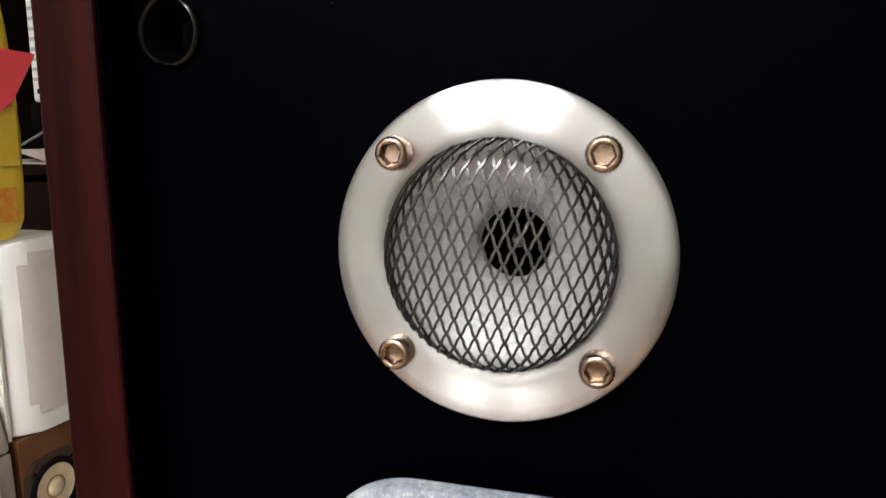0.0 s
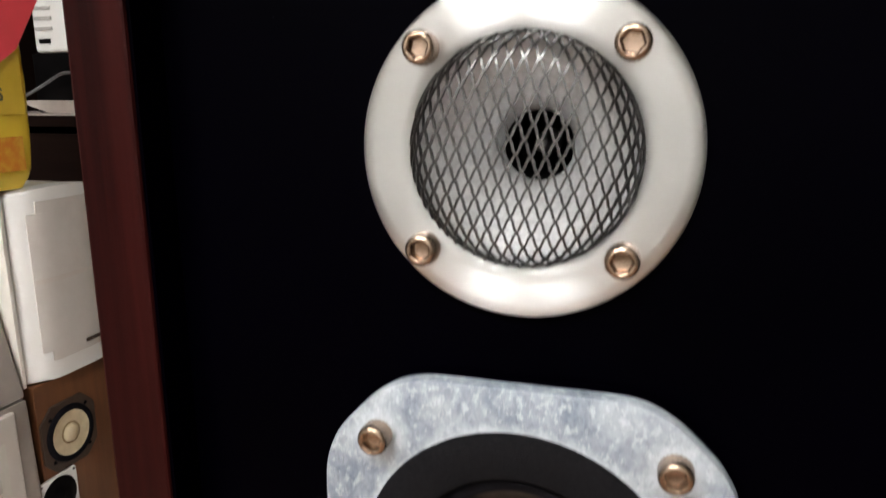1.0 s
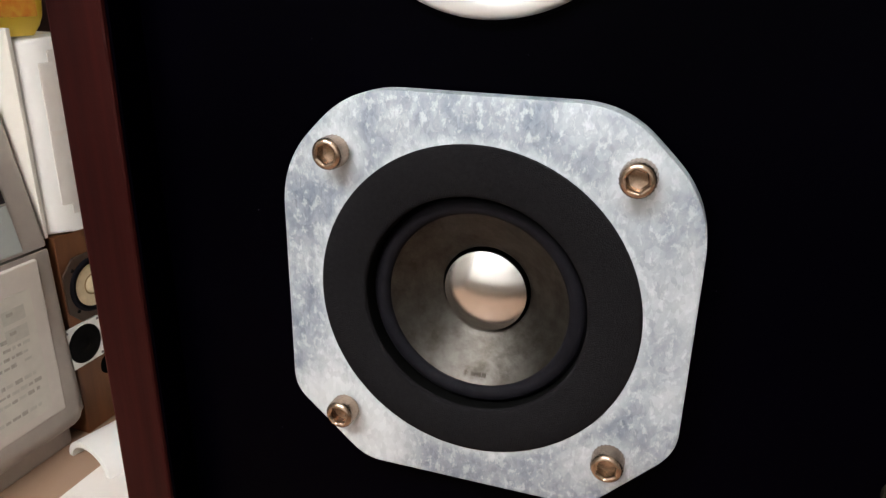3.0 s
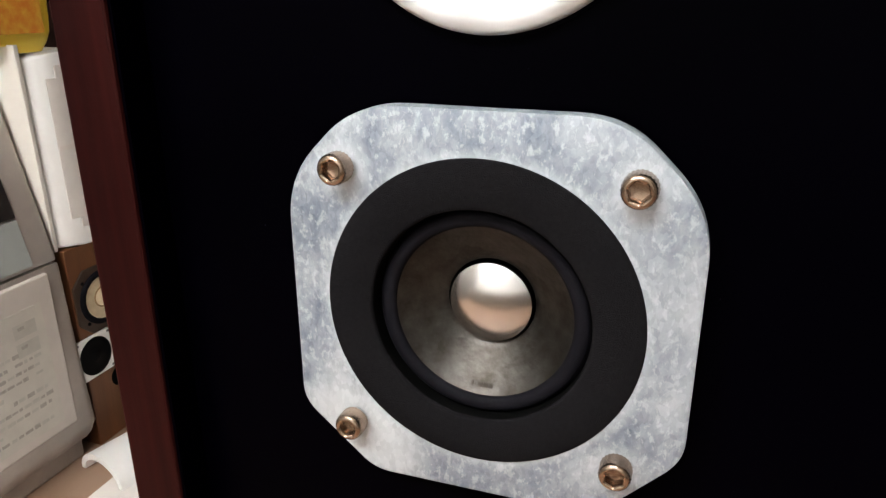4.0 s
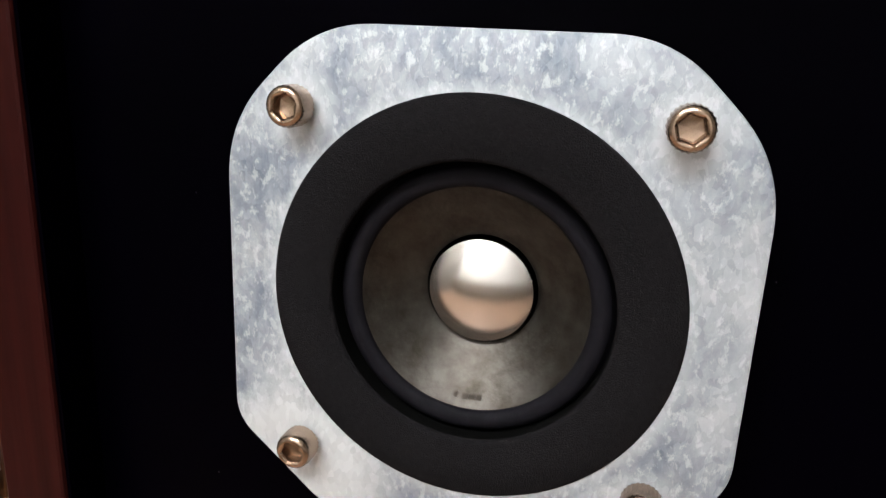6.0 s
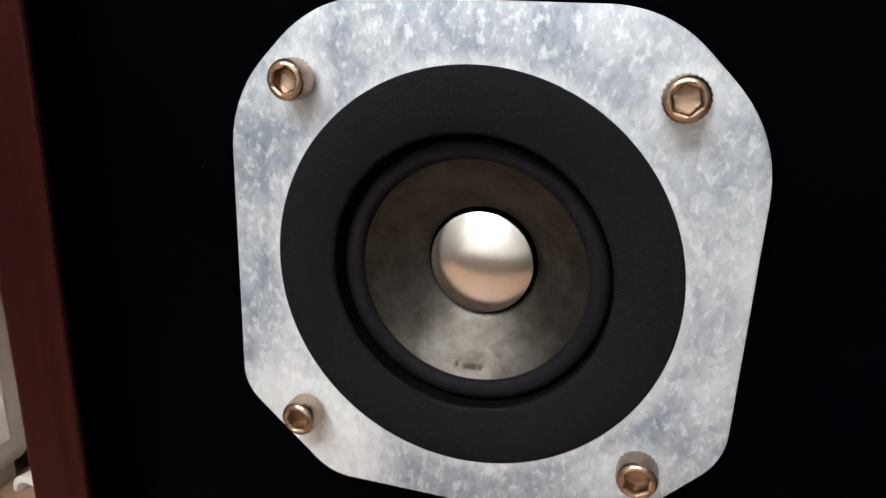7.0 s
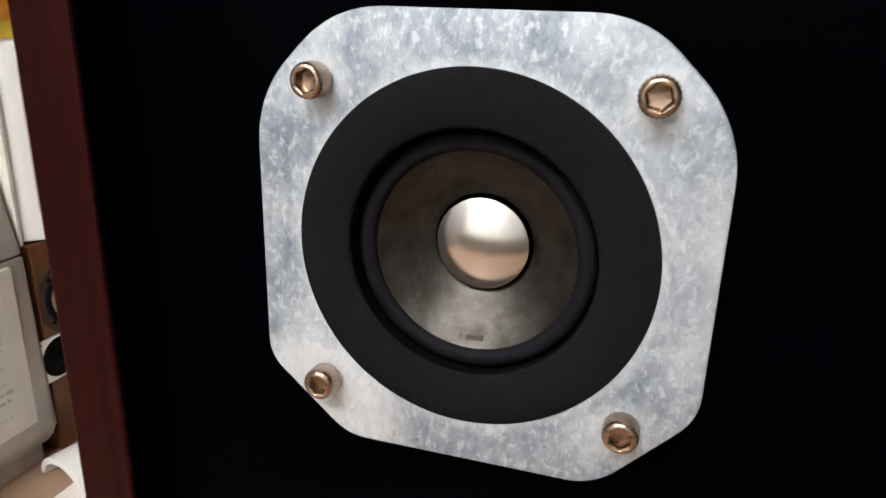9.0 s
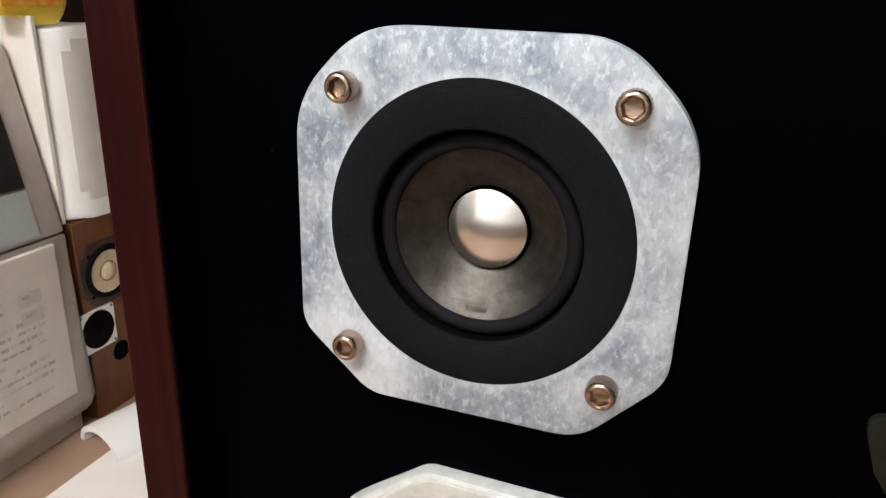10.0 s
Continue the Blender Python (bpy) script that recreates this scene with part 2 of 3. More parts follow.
M_CEIL = material("white_ceiling", (0.84, 0.83, 0.81), 0.9, second=(0.80, 0.79, 0.77), scale=4, bump=0.15, bump_scale=200)
M_LAMP = bpy.data.materials.new("lamp_diffuser")
M_LAMP.use_nodes = True
_b = M_LAMP.node_tree.nodes["Principled BSDF"]
_b.inputs["Emission Color"].default_value = (0.985, 0.985, 0.970, 1)
_b.inputs["Emission Strength"].default_value = LAMP_STRENGTH


# ---- mesh helpers ----
def part(name, bm, mat, parent=None, label="", smooth=None):
    """Links a bmesh as one mesh object, under a thing or a part."""
    bmesh.ops.recalc_face_normals(bm, faces=bm.faces[:])
    me = bpy.data.meshes.new(name)
    bm.to_mesh(me)
    bm.free()
    me.materials.append(mat)
    if smooth is not None:
        me.shade_smooth()
        me.set_sharp_from_angle(angle=radians(smooth))
    ob = new(name, me)
    ob.parent = parent
    if label:
        ob["label"] = label
    return ob


def thing(name, label, category, at=(0, 0, 0), group="", kind=""):
    ob = new(name)
    ob.empty_display_size = 0.02
    ob.location = at
    return tagged(ob, label, category, group, kind)


def box(x0, x1, y0, y1, z0, z1, bevel=0.0, segments=2, bm=None):
    bm = bm or bmesh.new()
    made = bmesh.ops.create_cube(bm, size=1.0)["verts"]
    for v in made:
        v.co = (x0 + (v.co.x + 0.5) * (x1 - x0), y0 + (v.co.y + 0.5) * (y1 - y0), z0 + (v.co.z + 0.5) * (z1 - z0))
    if bevel:
        edges = list({e for v in made for e in v.link_edges})
        bmesh.ops.bevel(bm, geom=edges, offset=bevel, segments=segments, profile=0.5, affect="EDGES")
    return bm


def lathe(profile, n=96, closed=False, cx=0.0, cz=0.0):
    """Turns a profile of (radius, y) round the y axis. A radius of 0 closes to a point."""
    bm = bmesh.new()
    rings = []
    for r, y in profile:
        if r < 1e-7:
            rings.append([bm.verts.new((cx, y, cz))])
        else:
            rings.append([bm.verts.new((cx + r * math.cos(2 * math.pi * k / n), y, cz + r * math.sin(2 * math.pi * k / n))) for k in range(n)])
    pairs = list(zip(rings, rings[1:])) + ([(rings[-1], rings[0])] if closed else [])
    for a, b in pairs:
        for k in range(n):
            q = [a[k % len(a)], a[(k + 1) % len(a)], b[(k + 1) % len(b)], b[k % len(b)]]
            u = list(dict.fromkeys(q))
            if len(u) > 2:
                bm.faces.new(u)
    return bm


def rounded_outline(corners, radius, steps=8):
    """A polygon of (x, z) corners with its corners rounded."""
    out = []
    n = len(corners)
    for k in range(n):
        p, a, b = Vector(corners[k]), Vector(corners[k - 1]), Vector(corners[(k + 1) % n])
        da, db = (a - p).normalized(), (b - p).normalized()
        half = da.angle(db) / 2
        r = radius[k] if isinstance(radius, (list, tuple)) else radius
        reach = min(r / math.tan(half), 0.48 * min((a - p).length, (b - p).length))
        s, e = p + da * reach, p + db * reach
        for i in range(steps + 1):
            t = i / steps
            out.append((1 - t) ** 2 * s + 2 * t * (1 - t) * p + t * t * e)
    return out


def slab(outline, y0, y1, chamfer=0.0008, hole=None):
    """A plate standing in the xz plane, from y0 (front) to y1 (back), with a softened front edge and, with hole (cx, cz, r), a round opening."""
    bm = bmesh.new()
    n = len(outline)
    c = sum((Vector(p) for p in outline), Vector((0, 0))) / n

    def ring(shrink, y):
        made = []
        for p in outline:
            d = Vector(p) - c
            q = c + d * (1 - shrink / d.length)
            made.append(bm.verts.new((q.x, y, q.y)))
        return made
    loops = [ring(0, y1), ring(0, y0 + chamfer), ring(chamfer * 0.3, y0 + chamfer * 0.3), ring(chamfer, y0)]
    for a, b in zip(loops, loops[1:]):
        for k in range(n):
            bm.faces.new((a[k], a[(k + 1) % n], b[(k + 1) % n], b[k]))
    if hole:
        hx, hz, r = hole
        def inner(y):
            made = []
            for p in outline:
                d = (Vector(p) - Vector((hx, hz))).normalized() * r
                made.append(bm.verts.new((hx + d.x, y, hz + d.y)))
            return made
        f, g = inner(y0), inner(y1)
        for a, b in ((loops[-1], f), (f, g), (g, loops[0])):
            for k in range(n):
                bm.faces.new((a[k], a[(k + 1) % n], b[(k + 1) % n], b[k]))
    else:
        bm.faces.new(loops[-1])
        bm.faces.new(loops[0])
    return bm


def board_with_hole(x0, x1, z0, z1, y0, y1, cx, cz, r, n=96):
    """A rectangular board with a round opening through it."""
    angles = sorted([2 * math.pi * k / n for k in range(n)] + [math.atan2(z - cz, x - cx) % (2 * math.pi) for x in (x0, x1) for z in (z0, z1)])
    rect = []
    for a in angles:
        c, s = math.cos(a), math.sin(a)
        t = min((x1 - cx) / c if c > 1e-9 else (x0 - cx) / c if c < -1e-9 else 9, (z1 - cz) / s if s > 1e-9 else (z0 - cz) / s if s < -1e-9 else 9)
        rect.append((cx + t * c, cz + t * s))
    circ = [(cx + r * math.cos(a), cz + r * math.sin(a)) for a in angles]
    bm = bmesh.new()
    loops = [[bm.verts.new((x, y, z)) for x, z in ps] for ps, y in ((rect, y1), (rect, y0), (circ, y0), (circ, y1))]
    m = len(angles)
    for a, b in zip(loops, loops[1:] + loops[:1]):
        for k in range(m):
            bm.faces.new((a[k], a[(k + 1) % m], b[(k + 1) % m], b[k]))
    return bm


def tube(points, radius, sides=8):
    """A round cable through the points."""
    bm = bmesh.new()
    pts = [Vector(p) for p in points]
    rings = []
    for k, p in enumerate(pts):
        d = (pts[min(k + 1, len(pts) - 1)] - pts[max(k - 1, 0)]).normalized()
        u = d.orthogonal().normalized() if k == 0 else (u - d * u.dot(d)).normalized()
        w = d.cross(u)
        rings.append([bm.verts.new(p + radius * (u * math.cos(2 * math.pi * i / sides) + w * math.sin(2 * math.pi * i / sides))) for i in range(sides)])
    for a, b in zip(rings, rings[1:]):
        for i in range(sides):
            bm.faces.new((a[i], a[(i + 1) % sides], b[(i + 1) % sides], b[i]))
    bm.faces.new(rings[0])
    bm.faces.new(rings[-1])
    return bm


def extrude_profile(profile, y0, y1, bevel=0.0):
    """A closed profile of (x, z) drawn out along y."""
    bm = bmesh.new()
    a = [bm.verts.new((x, y0, z)) for x, z in profile]
    b = [bm.verts.new((x, y1, z)) for x, z in profile]
    n = len(profile)
    for k in range(n):
        bm.faces.new((a[k], a[(k + 1) % n], b[(k + 1) % n], b[k]))
    ends = [bm.faces.new(a), bm.faces.new(b)]
    if bevel:
        bmesh.ops.bevel(bm, geom=list({e for f in ends for e in f.edges}), offset=bevel, segments=3, profile=0.5, affect="EDGES")
    return bm


# ---- room ----
X0, X1, Y0, Y1, H = -1.45, 1.9, -2.3, 1.45, 2.40
tagged(part("floor", box(X0 - 0.1, X1 + 0.1, Y0 - 0.1, Y1 + 0.1, -0.1, 0.0), M_FLOOR), "medium brown wood-look floor", "floor", kind="structure")
tagged(part("ceiling", box(X0 - 0.1, X1 + 0.1, Y0 - 0.1, Y1 + 0.1, H, H + 0.1), M_CEIL), "plain white ceiling", "ceiling", kind="structure")
# Added walls: south white for the dome's reflection, the rest dark against bounce.
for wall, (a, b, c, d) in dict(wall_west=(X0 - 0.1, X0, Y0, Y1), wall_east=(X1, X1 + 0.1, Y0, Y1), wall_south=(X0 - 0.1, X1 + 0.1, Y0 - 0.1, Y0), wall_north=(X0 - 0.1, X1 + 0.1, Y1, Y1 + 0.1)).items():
    tagged(part(wall, box(a, b, c, d, 0, H), M_BRIGHT if wall == "wall_south" else M_WALL), "plain wallpapered wall, out of view", "wall", kind="structure")

for x, y in LAMPS:
    lamp = thing("ceiling_light", "square white ceiling light with a glowing diffuser", "lamp", (x, y, H), "ceiling lights")
    lz = LAMP_Z - H
    part("housing", box(-LAMP_W / 2 - 0.02, LAMP_W / 2 + 0.02, -LAMP_D / 2 - 0.02, LAMP_D / 2 + 0.02, lz + 0.012, 0.0, 0.004), M_WHITE, lamp)
    part("diffuser", box(-LAMP_W / 2, LAMP_W / 2, -LAMP_D / 2, LAMP_D / 2, lz, lz + 0.011, 0.003), M_LAMP, lamp, "glowing opal diffuser")

# stand-in cabinet along the wall behind the camera, for the dust dome's grey reflection
cabinet = thing("stand_in_cabinet", "deep low grey stand-in cabinet along the white wall, unseen but for its reflection", "cabinet", (0.2, Y0, 0))
part("body", box(-1.5, 1.6, 0.0, 0.75, 0.06, 0.52, 0.004), M_LOWGREY, cabinet)
part("plinth", box(-1.47, 1.57, 0.0, 0.70, 0.0, 0.06), M_DARKWOOD, cabinet, "dark recessed plinth")
part("worktop", box(-1.52, 1.62, 0.0, 0.78, 0.52, 0.55, 0.004), M_LOWGREY, cabinet)
for k in range(4):
    door = part("door", box(-1.49 + 0.775 * k, -0.725 + 0.775 * k, 0.751, 0.768, 0.07, 0.51, 0.003), M_LOWGREY, cabinet)
    part("handle", box(-1.16 + 0.775 * k, -1.06 + 0.775 * k, 0.768, 0.782, 0.45, 0.462, 0.003), M_DARKFRAME, door, "small dark handle")

# ---- loudspeaker ----
CX0, CX1, CTOP, CBACK = -0.120, 0.205, 1.00, 0.33
PANEL, PROUD = 0.023, -0.0155
TZ = 0.860
SX, SZ = -0.1045, 0.9258
MX, MZ = 0.0019, 0.7291
speaker = thing("loudspeaker", "large three-way loudspeaker with black baffle and mahogany side panels", "loudspeaker")
for x in (CX0 - PANEL, CX1):
    part("side_panel", box(x, x + PANEL, PROUD, CBACK, 0.0, CTOP, 0.0012), M_MAHOGANY, speaker, "reddish mahogany veneer side panel")
part("top_panel", box(CX0, CX1, PROUD, CBACK, CTOP - PANEL, CTOP - 0.0005, 0.0012), M_MAHOGANY, speaker, "reddish mahogany veneer top panel")
part("bottom_panel", box(CX0, CX1, PROUD, CBACK, 0.0, PANEL, 0.0012), M_MAHOGANY, speaker)
part("back_panel", box(CX0, CX1, CBACK - 0.015, CBACK - 0.001, PANEL, CTOP - PANEL), M_BLACK, speaker)
bands = [(PANEL, 0.66, None), (0.66, 0.795, (MX, MZ, 0.0505)), (0.795, 0.905, (0.0, TZ, 0.0375)), (0.905, CTOP - PANEL, (SX, SZ, 0.0100))]
front = bmesh.new()
for z0, z1, hole in bands:
    piece = board_with_hole(CX0, CX1, z0, z1, 0.0, 0.018, *hole) if hole else box(CX0, CX1, 0.0, 0.018, z0, z1)
    me = bpy.data.meshes.new("band")
    piece.to_mesh(me)
    piece.free()
    front.from_mesh(me)
    bpy.data.meshes.remove(me)
inside = [f for f in front.faces if abs(f.normal.z) > 0.99 and len(f.verts) == 4 and any(abs(f.calc_center_median().z - z) < 1e-5 for z in (0.66, 0.795, 0.905)) and f.calc_area() > 1e-5]
bmesh.ops.delete(front, geom=inside, context="FACES_ONLY")
bmesh.ops.remove_doubles(front, verts=front.verts[:], dist=1e-5)
part("baffle", front, M_BLACK, speaker, "satin black painted front baffle")
# Black strips: inner-edge paint and shadow share one colour.
lining = bmesh.new()
for x in (CX0, CX1 - 0.0012):
    box(x, x + 0.0012, PROUD + 0.0015, -0.0002, PANEL, CTOP - PANEL, bm=lining)
part("edge_lining", lining, M_BLACK, speaker, "inner edges of the side panels, paint and shadow as black")

# grille socket
socket = part("grille_socket", lathe([(0.0112, 0.0), (0.0111, -0.0014), (0.0106, -0.0024), (0.0100, -0.0027), (0.0094, -0.0022), (0.0090, -0.0008), (0.0086, 0.0040), (0.0080, 0.0160), (0.0030, 0.0160), (0.0026, 0.0120), (0.0, 0.0116)], 64), M_PLASTIC, speaker, "glossy black plastic grille socket", 40)
socket.location = (SX, 0, SZ)


# socket-head screw, shared by the drivers
def screw_mesh():
    R, HGT = 0.0048, 0.0070
    n = 48
    bm = bmesh.new()
    prof = [(0.0037, 0.004), (0.0037, -0.0006), (R, -0.0008), (R, -HGT + 0.0016), (R - 0.0002, -HGT + 0.0008), (R - 0.0006, -HGT + 0.0003), (R - 0.0011, -HGT + 0.00006), (R - 0.0014, -HGT)]
    rings = []
    for i, (r, y) in enumerate(prof):
        knurl = 0.00013 if i in (2, 3) else 0.0
        rings.append([bm.verts.new(((r + knurl * (-1) ** k) * math.cos(2 * math.pi * k / n), y, (r + knurl * (-1) ** k) * math.sin(2 * math.pi * k / n))) for k in range(n)])
    def hexa(k, flat):
        a = (2 * math.pi * k / n + math.pi / 6) % (math.pi / 3) - math.pi / 6
        return flat / math.cos(a)
    for y, flat in ((-HGT + 0.00012, 0.00300), (-HGT + 0.00035, 0.00275), (-HGT + 0.0008, 0.00255), (-HGT + 0.0016, 0.00243), (-HGT + 0.0032, 0.00235)):
        rings.append([bm.verts.new((hexa(k, flat) * math.cos(2 * math.pi * k / n), y, hexa(k, flat) * math.sin(2 * math.pi * k / n))) for k in range(n)])
    for a, b in zip(rings, rings[1:]):
        for k in range(n):
            bm.faces.new((a[k], a[(k + 1) % n], b[(k + 1) % n], b[k]))
    tip = bm.verts.new((0, -HGT + 0.0036, 0))
    for k in range(n):
        bm.faces.new((rings[-1][k], rings[-1][(k + 1) % n], tip))
    bmesh.ops.recalc_face_normals(bm, faces=bm.faces[:])
    me = bpy.data.meshes.new("screw")
    bm.to_mesh(me)
    bm.free()
    me.materials.append(M_SCREW)
    me.shade_smooth()
    me.set_sharp_from_angle(angle=radians(48))
    return me


SCREW = screw_mesh()


def screw(parent, x, y, z, turn):
    ob = new("screw", SCREW)
    ob.parent = parent
    ob.location = (x, y, z)
    ob.rotation_euler = (0, radians(turn), 0)
    ob["label"] = "bronze-coloured socket-head screw"
    return ob


# tweeter: the flange carries horn, grille and screws
RO, RI = 0.0487, 0.0330
tweeter = part("tweeter", lathe([(RI, 0.002), (RI, -0.0030), (RI + 0.0006, -0.0036), (RI + 0.004, -0.0040), (RO - 0.0045, -0.0044), (RO - 0.0014, -0.0041), (RO - 0.0004, -0.0032), (RO, -0.0020), (RO, 0.0)], 160), M_RING, speaker, "lathe-turned bright aluminium tweeter flange", 40)
tweeter.location = (0, 0, TZ)
part("gasket", lathe([(RO - 0.002, -0.0012), (RO + 0.0009, -0.0012), (RO + 0.0009, 0.0), (RO - 0.002, 0.0)], 96), M_BLACK, tweeter, "thin black gasket")
horn = [(0.0329, -0.0020), (0.0322, 0.0)]
for k in range(1, 17):
    u = k / 16
    horn.append((0.0112 + 0.0210 * (1 - u) ** 1.9, 0.026 * u ** 0.9))
part("horn", lathe(horn, 96), M_HORN, tweeter, "sand-cast light grey horn", 60)
part("throat", lathe([(0.0112, 0.026), (0.0112, 0.050), (0.0, 0.050)], 48), M_THROAT, tweeter, "horn throat, shade as black", 40)
part("phase_plug", lathe([(0.0, 0.0276), (0.0009, 0.0278), (0.0017, 0.0284), (0.0022, 0.0296), (0.0024, 0.031), (0.0042, 0.050)], 32), M_PLUG, tweeter, "rounded dull metal phase plug", 60)


def grille_cap():
    """Expanded-metal cap: two families of waved strands laid over a domed cap."""
    POW = 9.0
    R, HT, base = 0.0328, 0.0102, -0.0042
    prof = [(R * u, base - HT * (1 - u ** POW)) for u in [i / 400 for i in range(401)]]
    arc = [0.0]
    for (r0, y0), (r1, y1) in zip(prof, prof[1:]):
        arc.append(arc[-1] + math.hypot(r1 - r0, y1 - y0))
    rs, ys = [p[0] for p in prof], [p[1] for p in prof]
    total = arc[-1]

    def place(u, v):
        d = math.hypot(u, v)
        if d > total:
            return None
        r, y = float(np.interp(d, arc, rs)), float(np.interp(d, arc, ys))
        return Vector((u / d * r if d else 0, y, v / d * r if d else 0))
    W, Hh = 0.0041, 0.0084
    verts, faces = [], []

    def strand(line, lift):
        pts = [place(*p) for p in line]
        run = []
        for p in pts + [None]:
            if p is None:
                if len(run) > 3:
                    sweep(run, lift)
                run = []
            else:
                run.append(p)

    def sweep(run, lift=0.0):
        start = len(verts)
        for k, p in enumerate(run):
            d = (run[min(k + 1, len(run) - 1)] - run[max(k - 1, 0)]).normalized()
            rad = math.hypot(p.x, p.z)
            slope = POW * HT / R * (rad / R) ** (POW - 1)
            out = Vector((p.x / (rad + 1e-9) * slope, -1.0, p.z / (rad + 1e-9) * slope)).normalized()
            side = d.cross(out).normalized()
            out = side.cross(d).normalized()
            for s, o in ((-1, -1), (1, -1), (1, 1), (-1, 1)):
                verts.append(p + side * s * 0.00034 + out * (o * 0.00034 + lift))
        for k in range(len(run) - 1):
            for i in range(4):
                a, b = start + 4 * k + i, start + 4 * k + (i + 1) % 4
                faces.append((a, b, b + 4, a + 4))
        faces.append(tuple(range(start, start + 4)))
        faces.append(tuple(range(start + 4 * len(run) - 4, start + 4 * len(run))))
    for sign in (1, -1):
        for k in range(-38, 39):
            line = []
            for i in range(-96, 97):
                v = i / 96 * 0.048
                wave = 0.00016 * math.sin(4 * math.pi * (v / Hh)) * sign
                u = k * W + sign * v * W / Hh + wave
                line.append((u * 0.9976 + v * 0.0698, v * 0.9976 - u * 0.0698))
            strand(line, 0.00030 * sign)
    rim = [place(total * 0.999 * math.cos(a), total * 0.999 * math.sin(a)) for a in [2 * math.pi * i / 96 for i in range(97)]]
    sweep(rim)
    me = bpy.data.meshes.new("grille")
    me.from_pydata(verts, [], faces)
    bm = bmesh.new()
    bm.from_mesh(me)
    bpy.data.meshes.remove(me)
    return bm


part("grille", grille_cap(), M_MESH, tweeter, "domed expanded-metal grille of dark steel diamonds")
for k, (sx, sz) in enumerate(((-1, 1), (1, 1), (-1, -1), (1, -1))):
    screw(tweeter, sx * 0.02875, -0.0036, sz * 0.02875, 17 + 23 * k)

# midrange driver
octagon = [(-0.0388, 0.0632), (0.0388, 0.0633), (0.0631, 0.0398), (0.0638, -0.0358), (0.0394, -0.0622), (-0.0362, -0.0635), (-0.0625, -0.0409), (-0.0626, 0.0390)]
ROUND = [0.034, 0.030, 0.034, 0.018, 0.020, 0.016, 0.013, 0.034]
PF = -0.0130
mid = part("midrange_driver", slab(rounded_outline(octagon, ROUND, 10), PF, -0.0072, 0.0005, (0, 0, 0.040)), M_ZINC, speaker, "spangled galvanised steel mounting plate of the midrange", 30)
mid.location = (MX, 0, MZ)
part("gasket", slab(rounded_outline([(x * 0.985, z * 0.985) for x, z in octagon], ROUND, 10), -0.0072, 0.0, 0.0003, (0, 0, 0.045)), M_BLACK, mid, "black rubber gasket")
felt = [(0.0346, PF + 0.0006), (0.0347, PF - 0.0001), (0.0351, PF - 0.0006), (0.0358, PF - 0.0010), (0.0430, PF - 0.0012), (0.0492, PF - 0.0009), (0.0498, PF - 0.0004), (0.0500, PF + 0.0004)]
INNER = []
part("felt_ring", lathe(felt, 128), M_FELT, mid, "matt black felt ring", 50)
INNER.append(part("rim", lathe([(0.0346, PF + 0.0003), (0.0346, -0.0062), (0.0338, -0.0062)], 96), M_THROAT, mid, "rim inside the felt ring, groove shadow as black", 40))
roll = [(0.0346, -0.0064)]
for k in range(13):
    a = math.pi * k / 12
    roll.append((0.0312 + 0.0026 * math.cos(a), -0.0072 - 0.0023 * math.sin(a)))
INNER.append(part("surround", lathe(roll + [(0.0282, -0.0066)], 96), M_RUBBER, mid, "soft black rubber surround", 60))
CONE_R, CONE_IN, CONE_Y, CONE_D = 0.0288, 0.0146, -0.0076, 0.0113


def cone_y(r):
    return CONE_Y + CONE_D * ((CONE_R - r) / (CONE_R - CONE_IN)) ** 0.92


cone = [(CONE_R - (CONE_R - CONE_IN) * k / 12, cone_y(CONE_R - (CONE_R - CONE_IN) * k / 12)) for k in range(13)]
INNER.append(part("cone", lathe(cone, 96), M_CONE, mid, "dark grey speaker cone with worn print", 60))
INNER.append(part("pole_gap", lathe([(0.0146, 0.0037), (0.0146, 0.0130), (0.0126, 0.0130), (0.0126, 0.0048)], 64), M_THROAT, mid, "gap round the dome, shade as black"))
DOME_R, DOME_EDGE, DOME_Y = 0.0136, radians(27), 0.0019
ball = DOME_R / math.sin(DOME_EDGE)
dome = [(0.0122, DOME_Y + 0.0008), (DOME_R, DOME_Y + 0.0008)]
for k in range(25):
    a = DOME_EDGE * (1 - k / 24)
    dome.append((ball * math.sin(a) if k < 24 else 0.0, DOME_Y - ball * (math.cos(a) - math.cos(DOME_EDGE))))
INNER.append(part("dust_dome", lathe(dome, 96), M_DOME, mid, "polished silver dust dome", 22))
for ob in INNER:
    ob.location.z = -0.0006
for x, w in ((-0.0032, 0.0010), (-0.0006, 0.0017), (0.0013, 0.0015), (0.0030, 0.0013)):
    r = 0.0262
    ob = part("printed_mark", box(-w / 2, w / 2, -0.00006, 0.00006, -0.0008, 0.0008), M_PRINT, mid, "faded brown printed mark")
    ob.location = (x, cone_y(r) - 0.00025, -0.0006 - math.sqrt(r * r - x * x))
    ob.rotation_euler = (radians(-(90 - math.degrees(math.atan2(CONE_R - CONE_IN, CONE_D)))), 0, 0)
for k, (x, z) in enumerate(((-0.0417, 0.7734), (0.0460, 0.7750), (-0.0406, 0.6850), (0.0470, 0.6877))):
    screw(mid, x - MX, PF - 0.0002, z - MZ, 8 + 37 * k)

